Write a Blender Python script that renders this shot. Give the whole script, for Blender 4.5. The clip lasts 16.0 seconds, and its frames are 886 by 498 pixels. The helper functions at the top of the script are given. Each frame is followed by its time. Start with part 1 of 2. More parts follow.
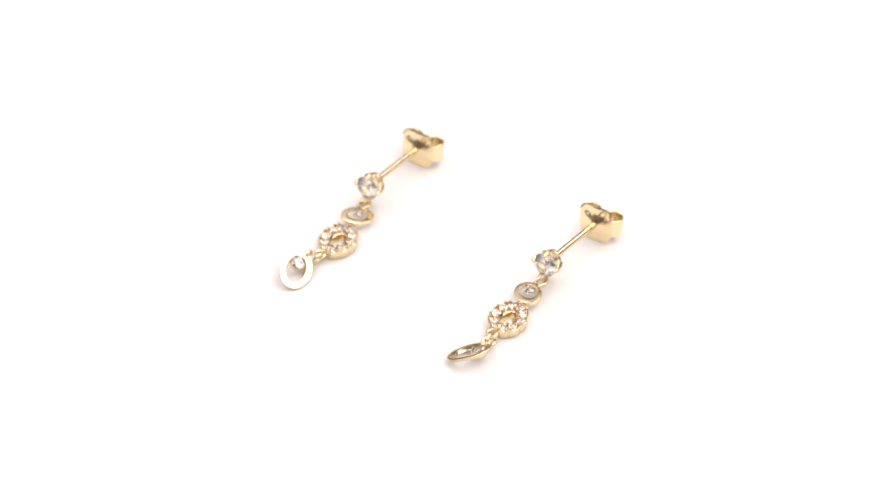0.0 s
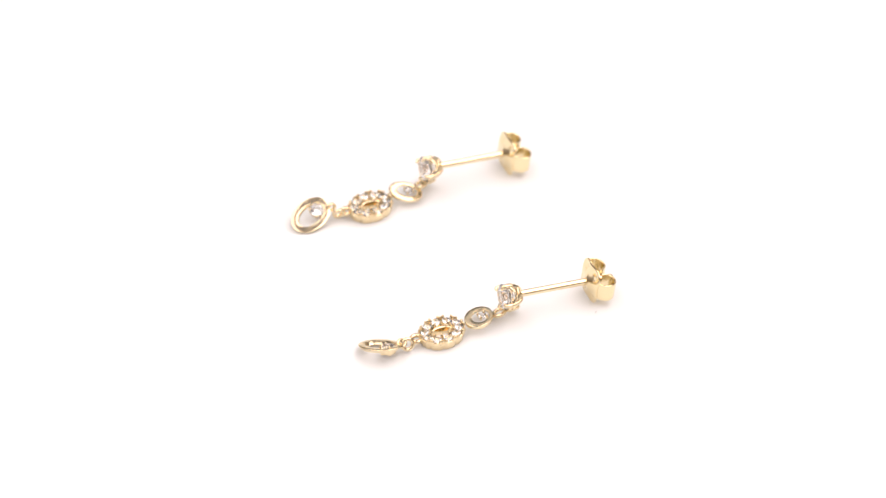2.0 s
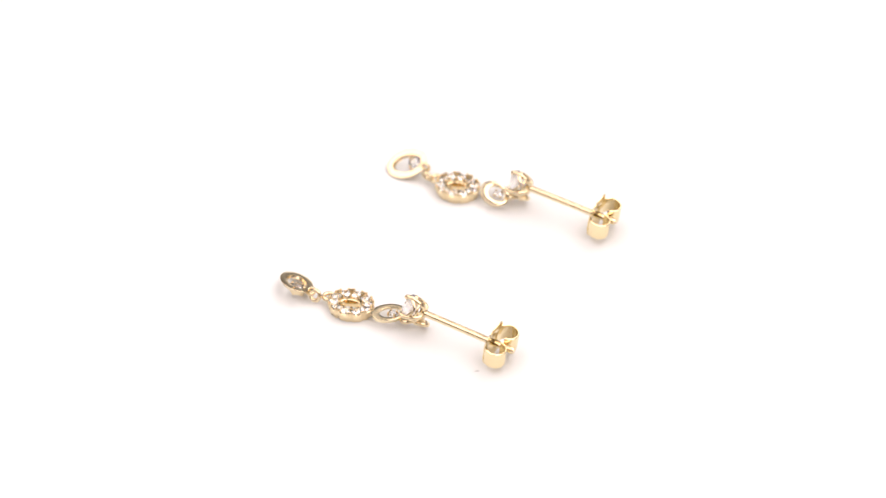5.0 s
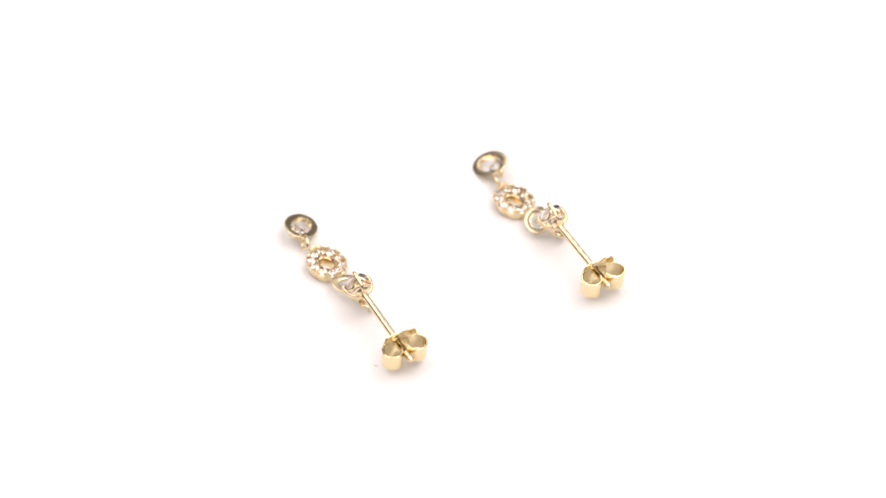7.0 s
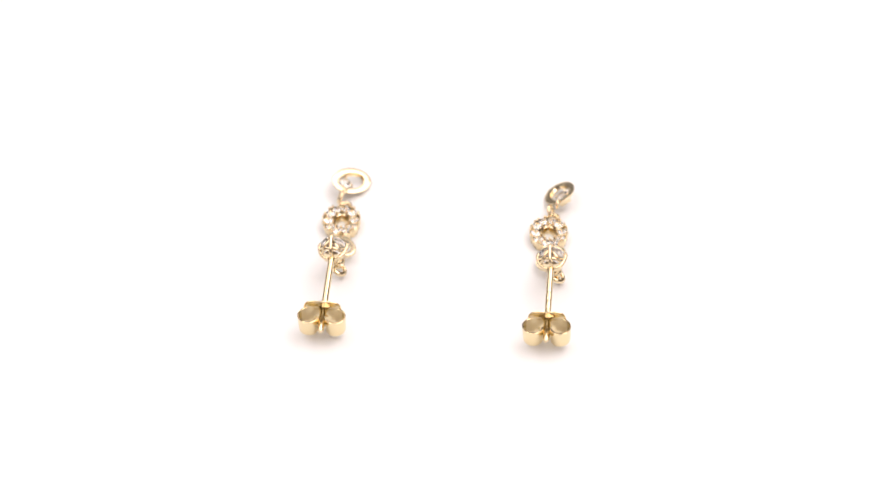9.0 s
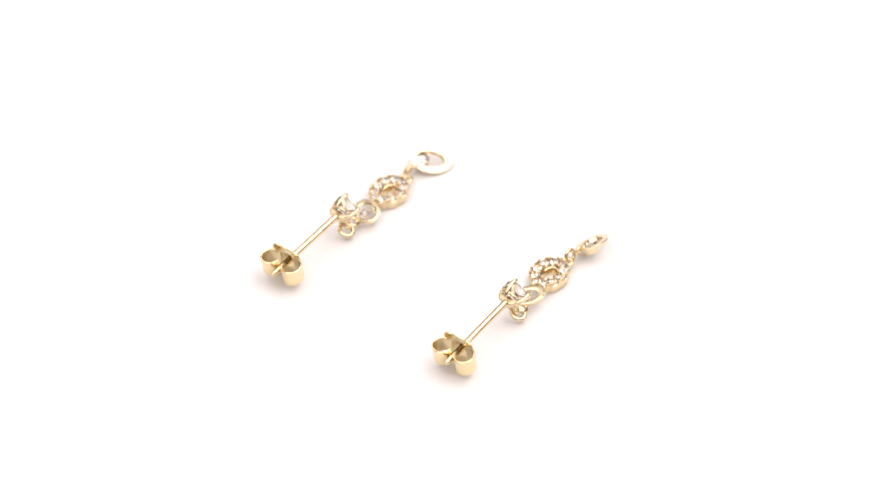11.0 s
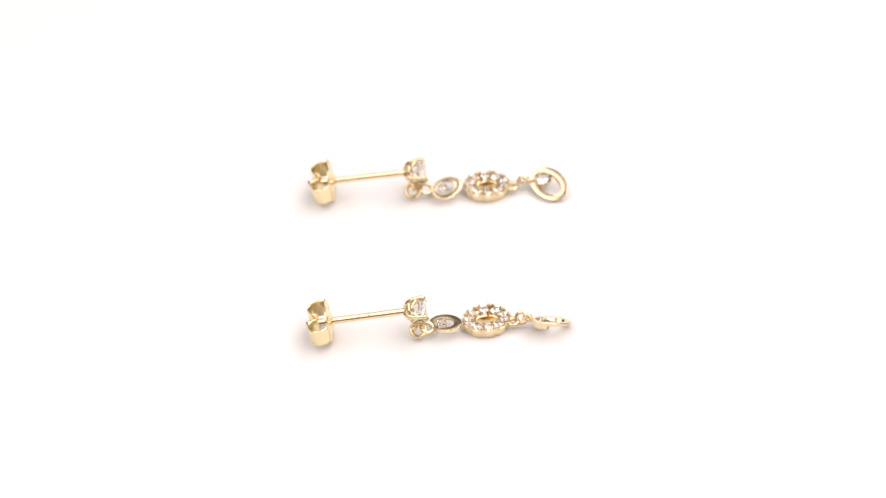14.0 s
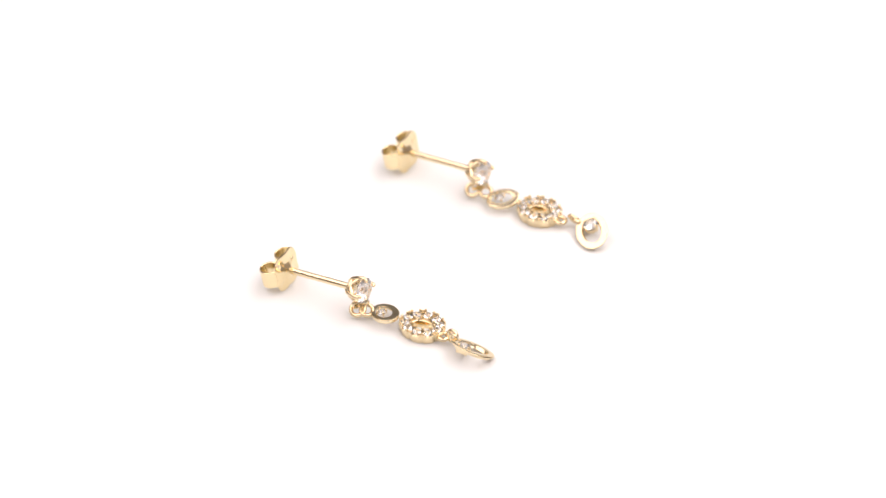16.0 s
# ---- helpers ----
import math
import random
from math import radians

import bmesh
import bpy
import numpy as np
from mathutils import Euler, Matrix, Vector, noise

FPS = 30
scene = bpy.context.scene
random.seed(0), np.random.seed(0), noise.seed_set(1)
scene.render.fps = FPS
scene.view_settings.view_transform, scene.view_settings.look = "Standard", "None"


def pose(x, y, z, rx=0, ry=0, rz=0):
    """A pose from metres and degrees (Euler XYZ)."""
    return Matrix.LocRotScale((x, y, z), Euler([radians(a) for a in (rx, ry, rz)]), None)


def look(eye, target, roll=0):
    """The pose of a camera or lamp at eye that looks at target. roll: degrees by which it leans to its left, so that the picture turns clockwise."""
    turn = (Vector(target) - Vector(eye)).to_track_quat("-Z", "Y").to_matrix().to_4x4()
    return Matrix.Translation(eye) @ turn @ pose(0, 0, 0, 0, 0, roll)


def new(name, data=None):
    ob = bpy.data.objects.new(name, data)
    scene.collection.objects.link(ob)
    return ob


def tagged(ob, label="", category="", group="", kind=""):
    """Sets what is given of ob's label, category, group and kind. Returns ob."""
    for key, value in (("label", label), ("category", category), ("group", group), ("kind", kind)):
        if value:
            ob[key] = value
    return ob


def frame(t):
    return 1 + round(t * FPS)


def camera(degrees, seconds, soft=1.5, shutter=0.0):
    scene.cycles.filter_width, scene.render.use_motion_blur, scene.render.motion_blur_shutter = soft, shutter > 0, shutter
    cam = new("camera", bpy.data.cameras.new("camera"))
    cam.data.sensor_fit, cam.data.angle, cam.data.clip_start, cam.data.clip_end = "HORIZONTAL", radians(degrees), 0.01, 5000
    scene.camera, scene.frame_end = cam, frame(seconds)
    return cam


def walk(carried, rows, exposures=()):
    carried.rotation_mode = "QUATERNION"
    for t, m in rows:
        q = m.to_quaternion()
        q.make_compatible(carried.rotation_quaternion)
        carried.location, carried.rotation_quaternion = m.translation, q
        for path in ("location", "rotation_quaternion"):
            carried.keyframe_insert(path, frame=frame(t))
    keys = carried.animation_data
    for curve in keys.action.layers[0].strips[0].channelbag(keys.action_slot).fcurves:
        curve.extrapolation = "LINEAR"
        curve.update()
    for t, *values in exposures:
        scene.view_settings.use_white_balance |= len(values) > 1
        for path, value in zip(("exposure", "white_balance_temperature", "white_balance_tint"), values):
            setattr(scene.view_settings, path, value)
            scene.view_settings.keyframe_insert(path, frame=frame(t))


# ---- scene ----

# A pair of gold drop earrings lying on a slowly turning white display disc.
MM = 0.001
FLOOR = -0.18                      # top of the disc, in millimetres
SPEED = -16.722                    # degrees a second, seen from above
SECONDS = 16.0

# ---- camera ----
cam = camera(13.29, SECONDS, soft=1.5)
EYE = (0.0, -0.370, 0.30809)
AIM = (-0.00011, 0.0, 0.30809 - 0.370 * math.tan(0.69149))
cam.data.dof.use_dof = True
cam.data.dof.focus_distance = 0.470
cam.data.dof.aperture_fstop = 21.0
walk(cam, [(0.0, look(EYE, AIM, -1.777)), (SECONDS, look(EYE, AIM, -1.777))], exposures=[(0.0, 0.0), (11.0, 0.0), (12.7, -0.07), (14.3, -0.07), (SECONDS, 0.0)])

# ---- light ----
world = bpy.data.worlds.new("studio_world")
scene.world = world
world.use_nodes = True
world.node_tree.nodes["Background"].inputs[0].default_value = (1.0, 0.95, 0.93, 1)
world.node_tree.nodes["Background"].inputs[1].default_value = 0.05


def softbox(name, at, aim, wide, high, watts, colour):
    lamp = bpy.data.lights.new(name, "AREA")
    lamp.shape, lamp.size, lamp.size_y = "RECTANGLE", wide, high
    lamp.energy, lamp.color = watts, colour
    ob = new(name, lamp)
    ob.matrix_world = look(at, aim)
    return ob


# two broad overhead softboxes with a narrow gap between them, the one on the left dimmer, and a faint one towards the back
WARM = (1.0, 0.915, 0.898)
softbox("softbox_right", (0.52, 0.0, 0.75), (0.52, 0.0001, 0.0), 0.88, 1.6, 13.9, WARM)
softbox("softbox_left", (-0.51, 0.0, 0.75), (-0.51, 0.0001, 0.0), 0.88, 1.6, 9.3, WARM)
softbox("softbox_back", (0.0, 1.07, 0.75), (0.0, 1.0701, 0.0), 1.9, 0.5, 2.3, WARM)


# ---- materials ----
def material(name, colour, rough=0.5, metal=0.0, vary=0.06, scale=900.0, bump=0.0, fine=0.04):
    mat = bpy.data.materials.new(name)
    mat.use_nodes = True
    nt = mat.node_tree
    b = nt.nodes["Principled BSDF"]
    b.inputs["Metallic"].default_value = metal
    tc = nt.nodes.new("ShaderNodeTexCoord")
    big = nt.nodes.new("ShaderNodeTexNoise")
    big.inputs["Scale"].default_value = scale
    big.inputs["Detail"].default_value = 3
    small = nt.nodes.new("ShaderNodeTexNoise")
    small.inputs["Scale"].default_value = scale * 9
    small.inputs["Detail"].default_value = 2
    for n in (big, small):
        nt.links.new(tc.outputs["Object"], n.inputs["Vector"])
    mix = nt.nodes.new("ShaderNodeMix")
    mix.data_type = "RGBA"
    mix.inputs["A"].default_value = (*[c * (1 - vary) for c in colour], 1)
    mix.inputs["B"].default_value = (*[min(1, c * (1 + vary)) for c in colour], 1)
    nt.links.new(big.outputs["Fac"], mix.inputs["Factor"])
    nt.links.new(mix.outputs["Result"], b.inputs["Base Color"])
    rr = nt.nodes.new("ShaderNodeMapRange")
    rr.inputs["To Min"].default_value = max(0.02, rough - fine)
    rr.inputs["To Max"].default_value = rough + fine
    nt.links.new(small.outputs["Fac"], rr.inputs["Value"])
    nt.links.new(rr.outputs["Result"], b.inputs["Roughness"])
    if bump:
        bp = nt.nodes.new("ShaderNodeBump")
        bp.inputs["Strength"].default_value = bump
        bp.inputs["Distance"].default_value = 0.00005
        nt.links.new(big.outputs["Fac"], bp.inputs["Height"])
        nt.links.new(bp.outputs["Normal"], b.inputs["Normal"])
    return mat


GOLD = material("polished_gold", (0.867, 0.726, 0.476), 0.12, 1.0, 0.04, 700.0, 0.25, 0.05)
SATIN = material("satin_gold", (0.85, 0.725, 0.49), 0.17, 1.0, 0.04, 900.0, 0.2, 0.06)
SHEET = material("sheet_gold", (0.88, 0.745, 0.47), 0.16, 1.0, 0.05, 500.0, 0.35, 0.06)
WHITE = material("white_acrylic", (0.82, 0.82, 0.82), 0.55, 0.0, 0.01, 60.0)
# unseen walls and ceiling, pale and warm to bounce pinkish fill into the shadows
PAINT = material("warm_bounce_paint", (0.68, 0.60, 0.58), 0.8, 0.0, 0.04, 6.0)
# grey of the unseen table and north wall, set dark for the gold's reflections
BACK = material("dark_for_reflections", (0.47, 0.465, 0.455), 0.9, 0.0, 0.06, 8.0)
FIBRE = material("grey_fibre", (0.55, 0.54, 0.53), 0.8, 0.0, 0.1, 4000.0)
DARK = material("grey_floor", (0.18, 0.17, 0.16), 0.7, 0.0, 0.08, 9.0)

CRYSTAL = bpy.data.materials.new("clear_crystal")
CRYSTAL.use_nodes = True
_b = CRYSTAL.node_tree.nodes["Principled BSDF"]
_b.inputs["Base Color"].default_value = (1, 0.978, 0.968, 1)
_b.inputs["Roughness"].default_value = 0.0
_b.inputs["IOR"].default_value = 1.75
_b.inputs["Transmission Weight"].default_value = 0.94


# ---- mesh helpers ----
MESHES = {}


def grid(bm, rows, wrap_u=True, wrap_v=True, caps=False):
    """Skin a grid of points; rows run along u, the points of a row along v."""
    vs = [[bm.verts.new([c * MM for c in p]) for p in r] for r in rows]
    n, k = len(vs), len(vs[0])
    for i in range(n if wrap_u else n - 1):
        for j in range(k if wrap_v else k - 1):
            bm.faces.new((vs[i][j], vs[(i + 1) % n][j], vs[(i + 1) % n][(j + 1) % k], vs[i][(j + 1) % k]))
    if caps:
        bm.faces.new(list(reversed(vs[0])))
        bm.faces.new(vs[-1])


def tube(bm, path, radii, sides=10, closed=False):
    """A round wire along a path, in millimetres."""
    pts = [Vector(p) for p in path]
    n = len(pts)
    rows, side = [], None
    for i, p in enumerate(pts):
        a = pts[i - 1] if (i or closed) else p
        b = pts[(i + 1) % n] if (i < n - 1 or closed) else p
        d = (b - a).normalized()
        if side is None:
            side = d.orthogonal().normalized()
        side = (side - d * side.dot(d)).normalized()
        up = d.cross(side)
        r = radii[i] if isinstance(radii, (list, tuple)) else radii
        rows.append([p + (side * math.cos(t) + up * math.sin(t)) * r for t in (2 * math.pi * j / sides for j in range(sides))])
    grid(bm, rows, closed, True, not closed)


def finish(bm, flat=False, sharp=38):
    bmesh.ops.recalc_face_normals(bm, faces=bm.faces)
    for f in bm.faces:
        f.smooth = not flat
    for e in bm.edges:
        if len(e.link_faces) == 2 and e.calc_face_angle(0) > radians(sharp):
            e.smooth = False


def mesh_of(key, make, mat, flat=False):
    """The mesh under that key, made at its first use."""
    if key not in MESHES:
        bm = bmesh.new()
        make(bm)
        finish(bm, flat)
        me = bpy.data.meshes.new(key)
        bm.to_mesh(me)
        bm.free()
        me.materials.append(mat)
        MESHES[key] = me
    return MESHES[key]


def part(name, key, make, mat, parent, m=None, label="", flat=False):
    ob = new(name, mesh_of(key, make, mat, flat))
    ob.parent = parent
    ob.matrix_basis = m if m is not None else Matrix()
    if label:
        tagged(ob, label)
    return ob


def block(name, size, at, mat, bevel=0.0):
    bm = bmesh.new()
    bmesh.ops.create_cube(bm, size=1.0)
    bmesh.ops.scale(bm, vec=size, verts=bm.verts)
    if bevel:
        bmesh.ops.bevel(bm, geom=list(bm.edges), offset=bevel, segments=3, affect="EDGES")
    finish(bm)
    me = bpy.data.meshes.new(name)
    bm.to_mesh(me)
    bm.free()
    me.materials.append(mat)
    ob = new(name, me)
    ob.location = at
    return ob


def axes(at, x, z):
    """A pose at a place in millimetres, with the x axis near x and the z axis along z."""
    z = Vector(z).normalized()
    y = z.cross(Vector(x)).normalized()
    x = y.cross(z)
    m = Matrix((x, y, z)).transposed().to_4x4()
    m.translation = Vector(at) * MM
    return m


# ---- the studio ----
def studio():
    # unseen tabletop, added dark so that low reflections in the rings stay dark
    tagged(block("table", (1.0, 0.7, 0.03), (0, 0.0, -0.029), BACK, 0.004), "unseen plain dark grey tabletop under the display disc, added to darken low reflections", "table", kind="structure")
    tagged(block("floor", (3.2, 3.2, 0.1), (0, 0, -0.84), DARK), "dark grey studio floor", "floor", kind="structure")
    for name, size, at in (("wall_north", (3.2, 0.1, 3.0), (0, 1.65, 0.66)), ("wall_south", (3.2, 0.1, 3.0), (0, -1.65, 0.66)),
                           ("wall_east", (0.1, 3.2, 3.0), (1.65, 0, 0.66)), ("wall_west", (0.1, 3.2, 3.0), (-1.65, 0, 0.66))):
        # the unseen north wall is darker only to give the gold dark reflections
        dark = name == "wall_north"
        tagged(block(name, size, at, BACK if dark else PAINT), "unseen plain dark grey wall, added for dark reflections in the gold" if dark else "unseen plain pale warm wall, added to bounce fill light", "wall", kind="structure")
    tagged(block("ceiling", (3.2, 3.2, 0.1), (0, 0, 2.21), PAINT), "plain grey studio ceiling", "ceiling", kind="structure")


def turntable():
    """A white disc with a rounded rim."""
    bm = bmesh.new()
    prof = [(128, -14), (130, -12), (130, -2.2), (129.4, -0.7), (128, 0)]
    n = 128
    rows = [[(r * math.cos(a), r * math.sin(a), z) for r, z in prof] for a in (2 * math.pi * i / n for i in range(n))]
    grid(bm, rows, True, False)
    ring = [v for v in bm.verts if abs(v.co.z) < 1e-7]
    low = [v for v in bm.verts if abs(v.co.z + 0.014) < 1e-7]
    bm.faces.new(ring)
    bm.faces.new(low)
    finish(bm, sharp=60)
    me = bpy.data.meshes.new("turntable")
    bm.to_mesh(me)
    bm.free()
    me.materials.append(WHITE)
    ob = tagged(new("turntable", me), "plain white glossy display turntable under the earrings", "turntable")
    ob.location.z = FLOOR * MM
    return ob


# ---- parts of an earring, each in its own space, in millimetres ----
def make_stone(r):
    def make(bm):
        pts = []
        for k in range(8):
            a, h = math.pi / 4 * k, math.pi / 4 * (k + 0.5)
            pts += [(0.56 * r * math.cos(a), 0.56 * r * math.sin(a), 0.33 * r), (0.80 * r * math.cos(h), 0.80 * r * math.sin(h), 0.2 * r)]
            pts += [(0.42 * r * math.cos(h), 0.42 * r * math.sin(h), -0.50 * r)]
        for k in range(16):
            a = math.pi / 8 * k
            pts += [(r * math.cos(a), r * math.sin(a), 0.03 * r), (r * math.cos(a), r * math.sin(a), -0.03 * r)]
        pts.append((0, 0, -0.84 * r))
        for p in pts:
            bm.verts.new([c * MM for c in p])
        bmesh.ops.convex_hull(bm, input=bm.verts)
    return make


def make_post(length, marks):
    def make(bm):
        path, radii = [], []
        steps = 64
        for i in range(steps + 1):
            z = -0.3 + (length + 0.3) * i / steps
            r = 0.43
            for groove in marks:
                r -= 0.05 * max(0.0, 1 - abs(z - groove) / 0.17)
            if i >= steps - 1:
                r = 0.26 if i == steps else 0.4
            path.append((0, 0, z))
            radii.append(r)
        tube(bm, path, radii, 16)
    return make


def make_cup(bm):
    """The small dish at the foot of the claws."""
    prof = [(0.0, -0.02), (0.42, -0.02), (0.62, 0.04), (0.95, 0.2), (1.08, 0.36), (1.0, 0.42), (0.7, 0.3), (0.3, 0.2), (0.0, 0.18)]
    grid(bm, [[(max(x, 0.02) * math.cos(t), max(x, 0.02) * math.sin(t), z) for x, z in prof] for t in (2 * math.pi * i / 40 for i in range(40))])


def make_prong(bm):
    path = [(0.4, 0, 0.06), (0.9, 0, 0.2), (1.3, 0, 0.6), (1.55, 0, 1.15), (1.70, 0, 1.8), (1.75, 0, 2.22), (1.69, 0, 2.48), (1.52, 0, 2.63), (1.32, 0, 2.66)]
    tube(bm, path, [0.2, 0.24, 0.26, 0.27, 0.28, 0.29, 0.28, 0.25, 0.15], 10)


def make_swoop(bm):
    """A curved wire from one prong to the next, low in the middle."""
    path = []
    for k in range(13):
        f = k / 12
        a = radians(90 * f)
        z = 1.75 - 0.75 * math.sin(math.pi * f)
        r = 1.62 - 0.22 * math.sin(math.pi * f)
        path.append((r * math.cos(a), r * math.sin(a), z))
    tube(bm, path, [0.15 + 0.06 * abs(k - 6) / 6 for k in range(13)], 8)


def make_torus(big, small, squash=1.0):
    def make(bm):
        tube(bm, [(big * math.cos(a), big * squash * math.sin(a), 0) for a in (2 * math.pi * i / 36 for i in range(36))], small, 10, True)
    return make


def make_plate(a, b, ca, cb, ox, oy, top, low, taper=0.0):
    """An oval ring with a flat face and softened edges. The hole lies (ox, oy) off the middle; taper: how far the wall draws in towards its foot."""
    def make(bm):
        rows = []
        n = 80
        for i in range(n):
            t = 2 * math.pi * i / n
            c, s = math.cos(t), math.sin(t)
            q = Vector((ox + ca * c, oy + cb * s))
            o = Vector((a * c, b * s))
            w = (o - q).length
            e = (o - q) / w
            foot = o - e * min(taper, w * 0.75)
            base = q + e * 0.16 if taper == 0 else q - e * 0.16
            row = [(*(o - e * 0.07), top), (*(o - e * 0.035), top - 0.01), (*(o - e * 0.01), top - 0.035), (*o, top - 0.08), (*o.lerp(foot, 0.5), (top + low) * 0.5),
                   (*foot, low + 0.08), (*(foot - e * 0.05), low)]
            row += [(*(base + e * 0.02), low), (*base, low + 0.05)]
            row += [(*q, top - 0.12), (*(q + e * 0.01), top - 0.04), (*(q + e * 0.03), top - 0.008), (*(q + e * 0.06), top)]
            rows.append(row)
        grid(bm, rows)
    return make


def make_bezel(r, deep):
    """A small open cup that holds a stone, in the way of a round box with a rim."""
    def make(bm):
        prof = [(r * 0.66, -deep), (r * 0.95, -deep * 0.94), (r * 1.1, -deep * 0.4), (r * 1.16, 0.0), (r * 1.12, 0.1), (r * 1.0, 0.1), (r * 0.94, -0.05), (r * 0.6, -deep * 0.8)]
        grid(bm, [[(x * math.cos(t), x * math.sin(t), z) for x, z in prof] for t in (2 * math.pi * i / 32 for i in range(32))])
    return make


def make_leg(r, deep):
    """One claw of a basket: from its foot below the setting up the wall and over the stone's edge."""
    def make(bm):
        path = [(r * 0.86, 0, -deep), (r * 0.92, 0, -deep * 0.6), (r * 1.04, 0, -deep * 0.2), (r * 1.08, 0, 0.14), (r * 1.0, 0, 0.3), (r * 0.86, 0, 0.34)]
        tube(bm, path, [0.16, 0.19, 0.19, 0.18, 0.17, 0.1], 8)
    return make


HALO_A, HALO_B, HALO_N = 2.27, 1.72, 10


def make_halo(bm):
    """The thick oval band under the stones, with a ribbed outer wall."""
    rows = []
    n = 240
    for i in range(n):
        t = 2 * math.pi * i / n
        c, s = math.cos(t), math.sin(t)
        rib = 0.12 * (1 - abs(math.sin(HALO_N * t / 2))) + 0.07 * (1 - abs(math.sin(HALO_N * t)))
        row = []
        for off, z, k in ((-1.12, -0.08, 0), (-1.02, -0.18, 0), (0.5, -0.18, 1), (0.62, -0.06, 1), (0.71, 0.7, 1), (0.68, 0.95, 1), (0.6, 1.0, 1), (0.53, 0.93, 1),
                          (0.42, 0.58, 0), (-0.55, 0.58, 0), (-0.70, 0.80, 0), (-0.82, 0.86, 0), (-0.93, 0.78, 0)):
            e = off * (1.0 if off > 0 else 0.97) - rib * k
            row.append(((HALO_A + e) * c, (HALO_B + e) * s, z * 1.02))
        rows.append(row)
    grid(bm, rows)


def make_bead(r):
    def make(bm):
        bmesh.ops.create_icosphere(bm, subdivisions=2, radius=r * MM)
        bmesh.ops.scale(bm, vec=(1, 1, 2.2), verts=bm.verts)
    return make


def make_clasp_plate(bm):
    """The stamped plate: four rounded corner lobes with a pressed hollow in each, dished towards the back, and a collar round the post. x outwards, y up, z back."""
    n = 96
    ts = [2 * math.pi * (i + 0.5) / n for i in range(n)]
    outline = []
    for t in ts:
        c, s = math.cos(t), math.sin(t)
        x, y = 2.36 * math.copysign(abs(c) ** (0.46 if s > 0 else 0.6), c), 2.5 * math.copysign(abs(s) ** (0.5 if s > 0 else 0.66), s)
        x *= 1 - 0.11 * math.exp(-(y / 0.55) ** 2)
        y *= 1 - 0.09 * math.exp(-(x / 0.5) ** 2)
        outline.append((x, y))

    def deep(x, y):
        hollow = math.exp(-((abs(x) - 1.2) ** 2 + (abs(y) - 1.45) ** 2) / 0.3)
        collar = math.exp(-(x * x + y * y) / 0.75)
        return 0.32 + 0.12 * (x / 2.2) ** 2 + 0.24 * (y / 2.45) ** 2 + 0.21 * hollow - 0.42 * collar

    steps = (0.0, 0.07, 0.16, 0.27, 0.4, 0.53, 0.66, 0.78, 0.88, 0.95, 1.0)
    rows = []
    for t, (x, y) in zip(ts, outline):
        hx, hy = 0.43 * math.cos(t), 0.43 * math.sin(t)
        pts = [(hx + (x - hx) * f, hy + (y - hy) * f) for f in steps]
        row = [(a, b, deep(a, b) - 0.11 * (1 if f < 1 else 0.5)) for (a, b), f in zip(pts, steps)]
        row += [(a, b, deep(a, b) + 0.11 * (1 if f < 1 else 0.5)) for (a, b), f in reversed(list(zip(pts, steps)))]
        rows.append(row)
    grid(bm, rows)


def make_curl(sign):
    """One wing of the clasp: a strip rolled back and in towards the post. x outwards, y up, z back."""
    def make(bm):
        path = [(1.15, 0.47), (1.5, 0.5), (1.72, 0.52)]
        for k in range(1, 19):
            a = radians(-84 + 194 * k / 18)
            path.append((1.60 + 1.26 * math.cos(a), 1.74 + 1.24 * math.sin(a)))
        path += [(0.92, 2.74), (0.7, 2.48), (0.54, 2.15), (0.46, 1.82)]
        rows = []
        last = len(path) - 1
        for i, (x, z) in enumerate(path):
            a, b = path[max(0, i - 1)], path[min(last, i + 1)]
            d = Vector((b[0] - a[0], b[1] - a[1])).normalized()
            nx, nz = d.y * 0.1, -d.x * 0.1
            f = i / last
            h = 1.14 + 0.06 * math.sin(math.pi * f)
            row = []
            for u, y in ((1, -h + 0.05), (1.12, -0.4 * h), (1.12, 0.4 * h), (1, h - 0.05), (0.4, h), (-0.4, h), (-1, h - 0.05), (-1, -h + 0.05), (-0.4, -h), (0.4, -h)):
                flare = 1 + 0.03 * y / 1.2 * min(1, 2 * f)
                row.append((sign * (1.4 + (x + nx * u - 1.4) * flare), y, z + nz * u))
            rows.append(row)
        grid(bm, rows, False, True, True)
    return make


def bail(at, out, name, parent, big=0.7, small=0.23, plane=(0, 0, 1), label=""):
    return part(name, "wire_ring_%d_%d" % (big * 100, small * 100), make_torus(big, small), GOLD, parent, axes(at, out, plane), label)


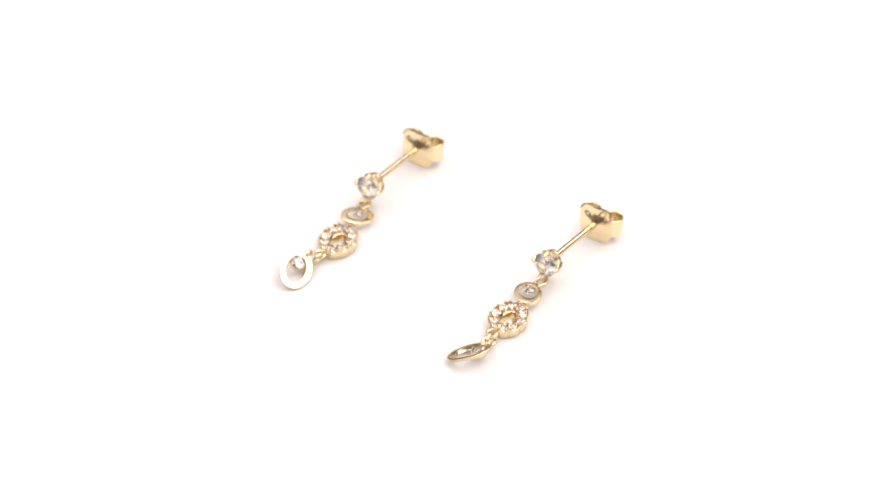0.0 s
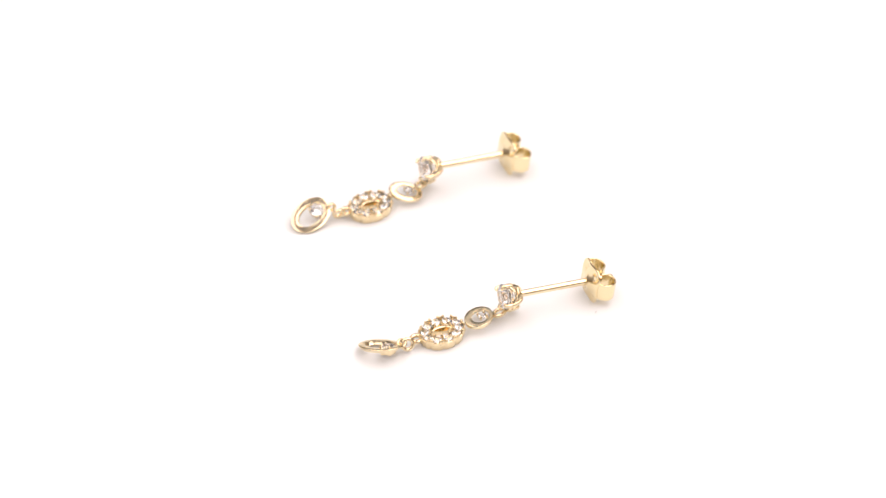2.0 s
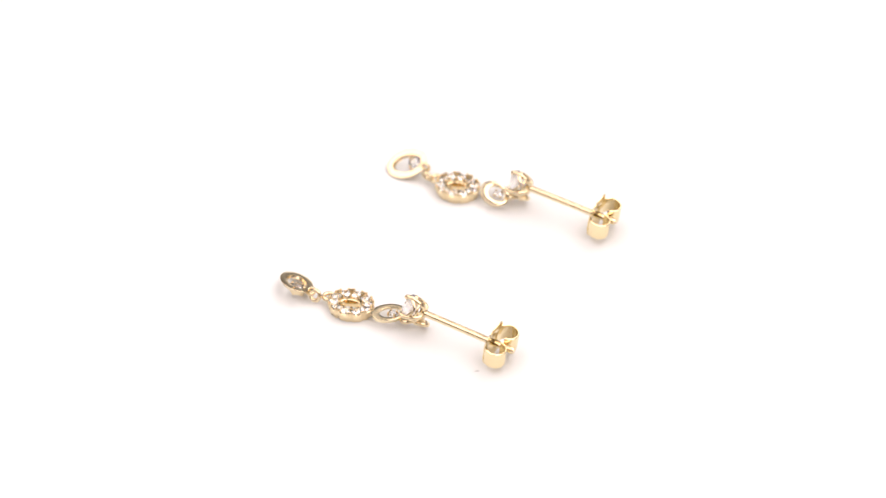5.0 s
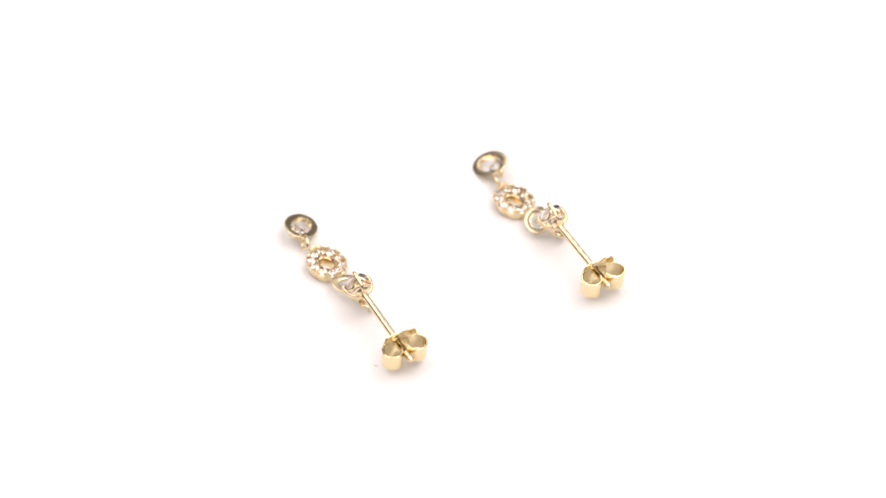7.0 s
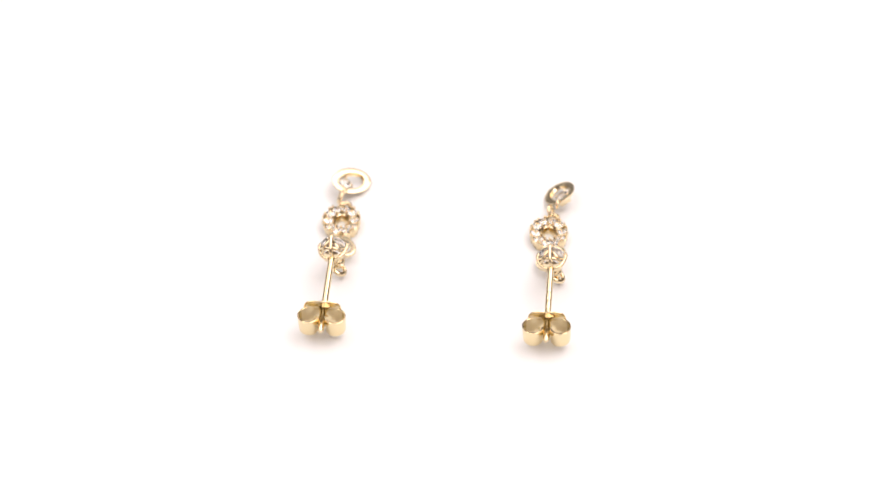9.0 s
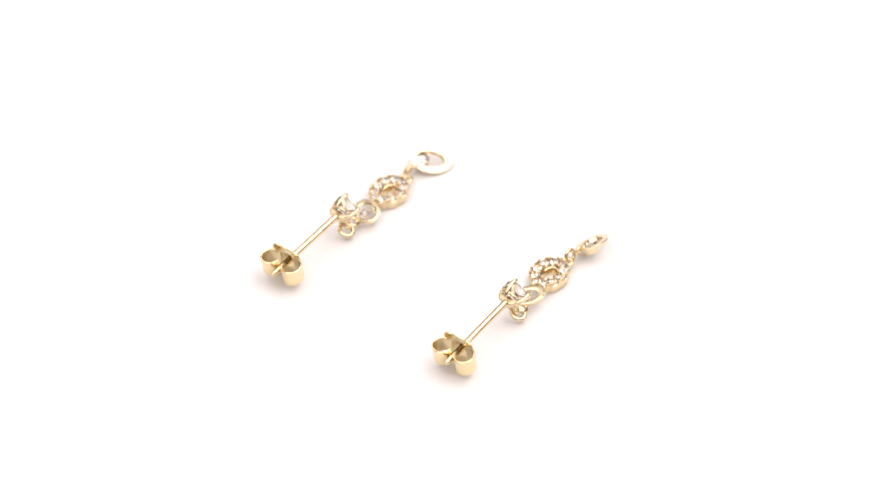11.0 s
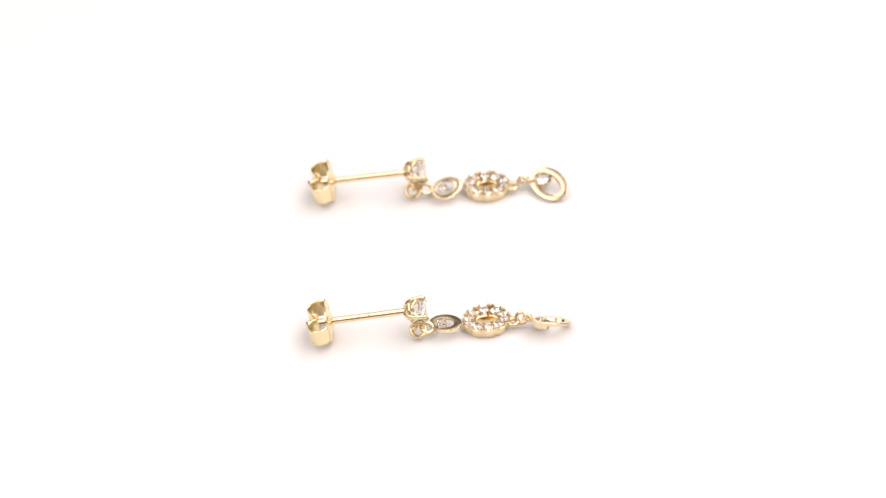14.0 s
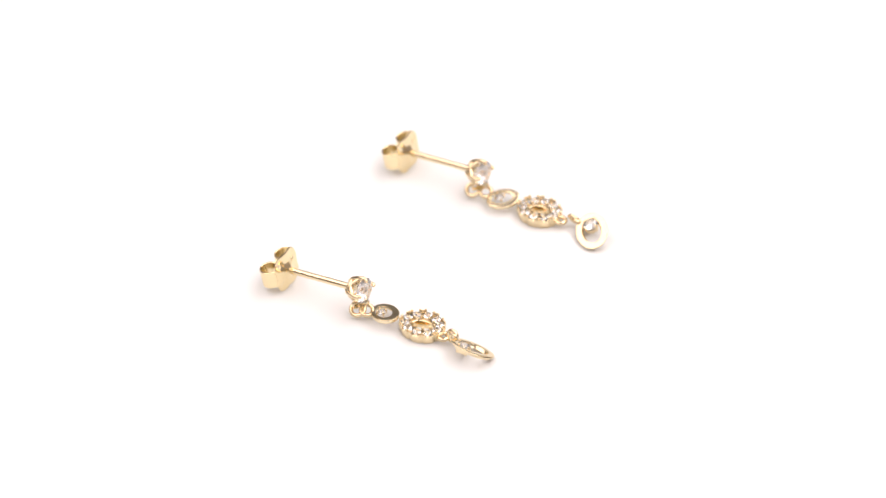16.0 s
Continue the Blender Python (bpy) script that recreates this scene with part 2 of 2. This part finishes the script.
def drop_earring(base, front, back, oval, halo, drop, lean, marks, label):
    """One earring. Places are on the disc, in millimetres; base: the spot on the disc that carries it."""
    thing = tagged(new("drop_earring"), label, "earring", "pair of earrings")
    off = Vector((base[0], base[1], 0))
    front, back = Vector(front) - off, Vector(back) - off
    ax = (front - back).normalized()
    side = Vector((ax.y, -ax.x, 0)).normalized()
    up = Vector((0, 0, 1))

    # stud: post, cup, prongs, stone
    part("post", "post_%d" % len(marks), make_post((front - back).length + 3.5, marks), GOLD, thing, axes(front, side, -ax), "straight gold ear post with fine grooves" if marks else "straight polished gold ear post")
    cup = part("stone_setting", "stone_setting", make_cup, GOLD, thing, axes(front - ax * 0.1, side + up * 0.1, ax), "gold tulip setting with four claws")
    part("gallery_ring", "gallery_ring", make_torus(1.24, 0.17), GOLD, cup, pose(0, 0, 0.66 * MM))
    for k in range(4):
        part("prong", "prong", make_prong, GOLD, cup, pose(0, 0, 0, 0, 0, 90 * k))
        part("gallery_wire", "gallery_wire", make_swoop, GOLD, cup, pose(0, 0, 0, 0, 0, 90 * k))
    part("stone", "stud_stone", make_stone(1.64), CRYSTAL, cup, pose(0, 0, 2.22 * MM), "clear round brilliant-cut crystal", True)

    # hanging rings under the stud
    bail(front + ax * (1.2 - 0.3 * lean) + side * 0.7 - up * (front.z - 0.84), ax, "hanging_ring", thing, 0.88, 0.28, up * 0.85 + side * 0.5, "small gold ring below the stud")
    bail(front + ax * 2.6 + side * 0.35 - up * (front.z - 0.72), ax, "jump_ring", thing, 0.75, 0.27, up + side * 0.3 + ax * 0.3)

    bail(front + ax * 1.15 + side * 0.4 - up * (front.z - 1.38), side, "stud_eye", thing, 0.5, 0.24, ax + side * 0.4)

    # small oval link
    o_at, o_long, o_n, o_bail = [Vector(v) for v in oval]
    m = axes(o_at - off, o_long, o_n)
    b = m.to_3x3().inverted() @ o_bail
    b.z = 0
    b.normalize()
    turn = "oval_link_%d" % round(math.degrees(math.atan2(b.y, b.x)))
    link = part("oval_link", turn, make_plate(2.2, 1.72, 1.36, 1.0, b.x * 0.2, b.y * 0.2, 0.22, -0.22), SATIN, thing, m, "flat oval gold link with a tiny crystal")
    part("stone", "small_stone", make_stone(0.6), CRYSTAL, link, pose(b.x * 0.5 * MM, b.y * 0.5 * MM, 0.16 * MM), "tiny clear crystal", True)
    for turn in (45, 135, 225, 315):
        a = math.atan2(b.y, b.x) + radians(turn)
        part("bead", "claw_bead", make_bead(0.17), GOLD, link, pose((b.x * 0.5 + 0.58 * math.cos(a)) * MM, (b.y * 0.5 + 0.58 * math.sin(a)) * MM, 0.14 * MM))

    # oval halo of small stones
    h_at, h_long, h_n = [Vector(v) for v in halo]
    ring = part("halo_link", "halo_link", make_halo, GOLD, thing, axes(h_at - off, h_long, h_n), "oval gold ring paved with small clear crystals")
    rng = random.Random(7)
    for k in range(HALO_N):
        t = 2 * math.pi * (k + 0.5) / HALO_N
        u = 2 * math.pi * k / HALO_N
        part("stone", "halo_stone", make_stone(0.6), CRYSTAL, ring, pose((HALO_A - 0.03) * math.cos(t) * MM, (HALO_B - 0.03) * math.sin(t) * MM, 1.12 * MM,
             rng.uniform(-9, 9), rng.uniform(-9, 9), rng.uniform(0, 90)), "", True)
        for d, a in ((0.48, u), (-0.62, u), (0.60, t - 0.19), (0.60, t + 0.19)):
            part("bead", "halo_bead", make_bead(0.2), GOLD, ring, pose((HALO_A + d) * math.cos(a) * MM, (HALO_B + d) * math.sin(a) * MM, rng.uniform(1.06, 1.17) * MM))

    # rings between halo and drop
    d_at, d_long, d_n = [Vector(v) for v in drop]
    way = (d_at - h_at)
    way.z = 0
    way.normalize()
    cross = up.cross(way)
    flat_h = Vector((h_at.x, h_at.y, 0)) - off
    bail(flat_h + way * 3.3 + up * 0.72, way, "halo_eye", thing, 0.62, 0.28, up)
    bail(flat_h + way * (4.55 + 0.2 * lean) + cross * (0.7 + 0.2 * lean) + up * 1.0, way, "jump_ring", thing, 0.68, 0.25, cross * lean + up * 0.4)

    # drop
    m = axes(d_at - off, d_long, d_n)
    pend = part("drop_ring", "drop_ring", make_plate(2.84, 2.1, 1.94, 1.24, 0.0, 0.0, 0.1, -0.36, 0.22), SATIN, thing, m, "tilted oval gold ring with one crystal")
    b = Vector((-1, 0, 0))
    inner = 1.12
    e = m.to_3x3().inverted() @ -way
    e.z = 0
    e = (e.normalized() + b * 0.45).normalized()
    edge = 1 / math.sqrt((e.x / 2.84) ** 2 + (e.y / 2.1) ** 2)
    part("drop_eye", "drop_eye", make_torus(0.45, 0.22), GOLD, pend, axes(e * (edge + 0.15), e, (e.y, -e.x, 0.6)))
    part("bezel", "drop_bezel", make_bezel(0.86, 0.76), GOLD, pend, pose(b.x * inner * MM, b.y * inner * MM, -0.22 * MM), "gold basket below the ring")
    part("stone", "drop_stone", make_stone(0.95), CRYSTAL, pend, pose(b.x * inner * MM, b.y * inner * MM, -0.08 * MM), "clear round crystal", True)
    for k in range(4):
        a = math.degrees(math.atan2(b.y, b.x)) + 45 + 90 * k
        part("claw", "drop_claw", make_leg(0.90, 0.86), GOLD, pend, pose(b.x * inner * MM, b.y * inner * MM, -0.15 * MM, 0, 0, a))

    # butterfly clasp
    clasp = part("clasp", "clasp_plate", make_clasp_plate, SHEET, thing, axes(back - ax * (0.05 - 0.1 * lean) - up * 0.02, side, -ax - up * 0.04), "gold butterfly clasp")
    for sign in (1, -1):
        part("curl", "clasp_curl_%d" % (sign + 1), make_curl(sign), SHEET, clasp)
    thing.location = (off.x * MM, off.y * MM, 0)
    return thing


studio()
disc = turntable()
CHAIN_A, CHAIN_B = (-0.46, -0.888, 0), (-0.508, -0.861, 0)
EARRINGS = [
    drop_earring((-13, 5), (-8.34, 12.18, 3.51), (-3.35, 19.39, 2.52),
                 ((-10.95, 8.0, 1.0), (-0.933, -0.314, 0.174), (0.174, 0.029, 0.984), (0.46, 0.888, 0)),
                 ((-13.4, 3.52, 0.005), CHAIN_A, (0, 0, 1)),
                 ((-18.7, -2.38, 1.2), (-0.283, -0.909, -0.306), (0.30, -0.4, 0.866)), -1, (4.3, 5.7, 7.1),
                 "gold drop earring with clear crystals, its oval pendant facing up"),
    drop_earring((8, -11), (13.81, -4.25, 3.43), (19.14, 3.09, 2.46),
                 ((10.33, -8.28, 0.97), (0.189, -0.98, 0.064), (-0.062, 0.053, 0.997), (0.508, 0.861, 0)),
                 ((7.72, -12.72, 0.005), CHAIN_B, (0, 0, 1)),
                 ((2.68, -19.01, 1.12), (-0.969, -0.103, -0.226), (-0.247, 0.296, 0.923)), 1, (),
                 "gold drop earring with clear crystals, its oval pendant tilted on edge"),
]


def lint(at, turn, size):
    """A short curved fibre lying on the disc."""
    bm = bmesh.new()
    tube(bm, [(x * size, y * size, z) for x, y, z in ((-0.32, 0, 0.04), (-0.1, 0.06, 0.07), (0.12, 0.05, 0.1), (0.33, -0.03, 0.05))], 0.035, 6)
    finish(bm)
    me = bpy.data.meshes.new("lint_fibre")
    bm.to_mesh(me)
    bm.free()
    me.materials.append(FIBRE)
    ob = tagged(new("lint_fibre", me), "tiny grey lint fibre on the white disc", "lint")
    ob.matrix_basis = pose(at[0] * MM, at[1] * MM, FLOOR * MM, 0, 0, turn)
    return ob


LINT = [lint((21.6, 1.15), 95, 0.8), lint((-15.1, 12.95), 30, 0.35)]


def motions():
    """The disc turns at an even speed and carries the earrings round."""
    steps = int(SECONDS * 2)
    for thing in [disc, *LINT, *EARRINGS]:
        rest = thing.matrix_basis.copy()
        walk(thing, [(k / 2, pose(0, 0, 0, 0, 0, SPEED * k / 2) @ rest) for k in range(steps + 1)])


motions()
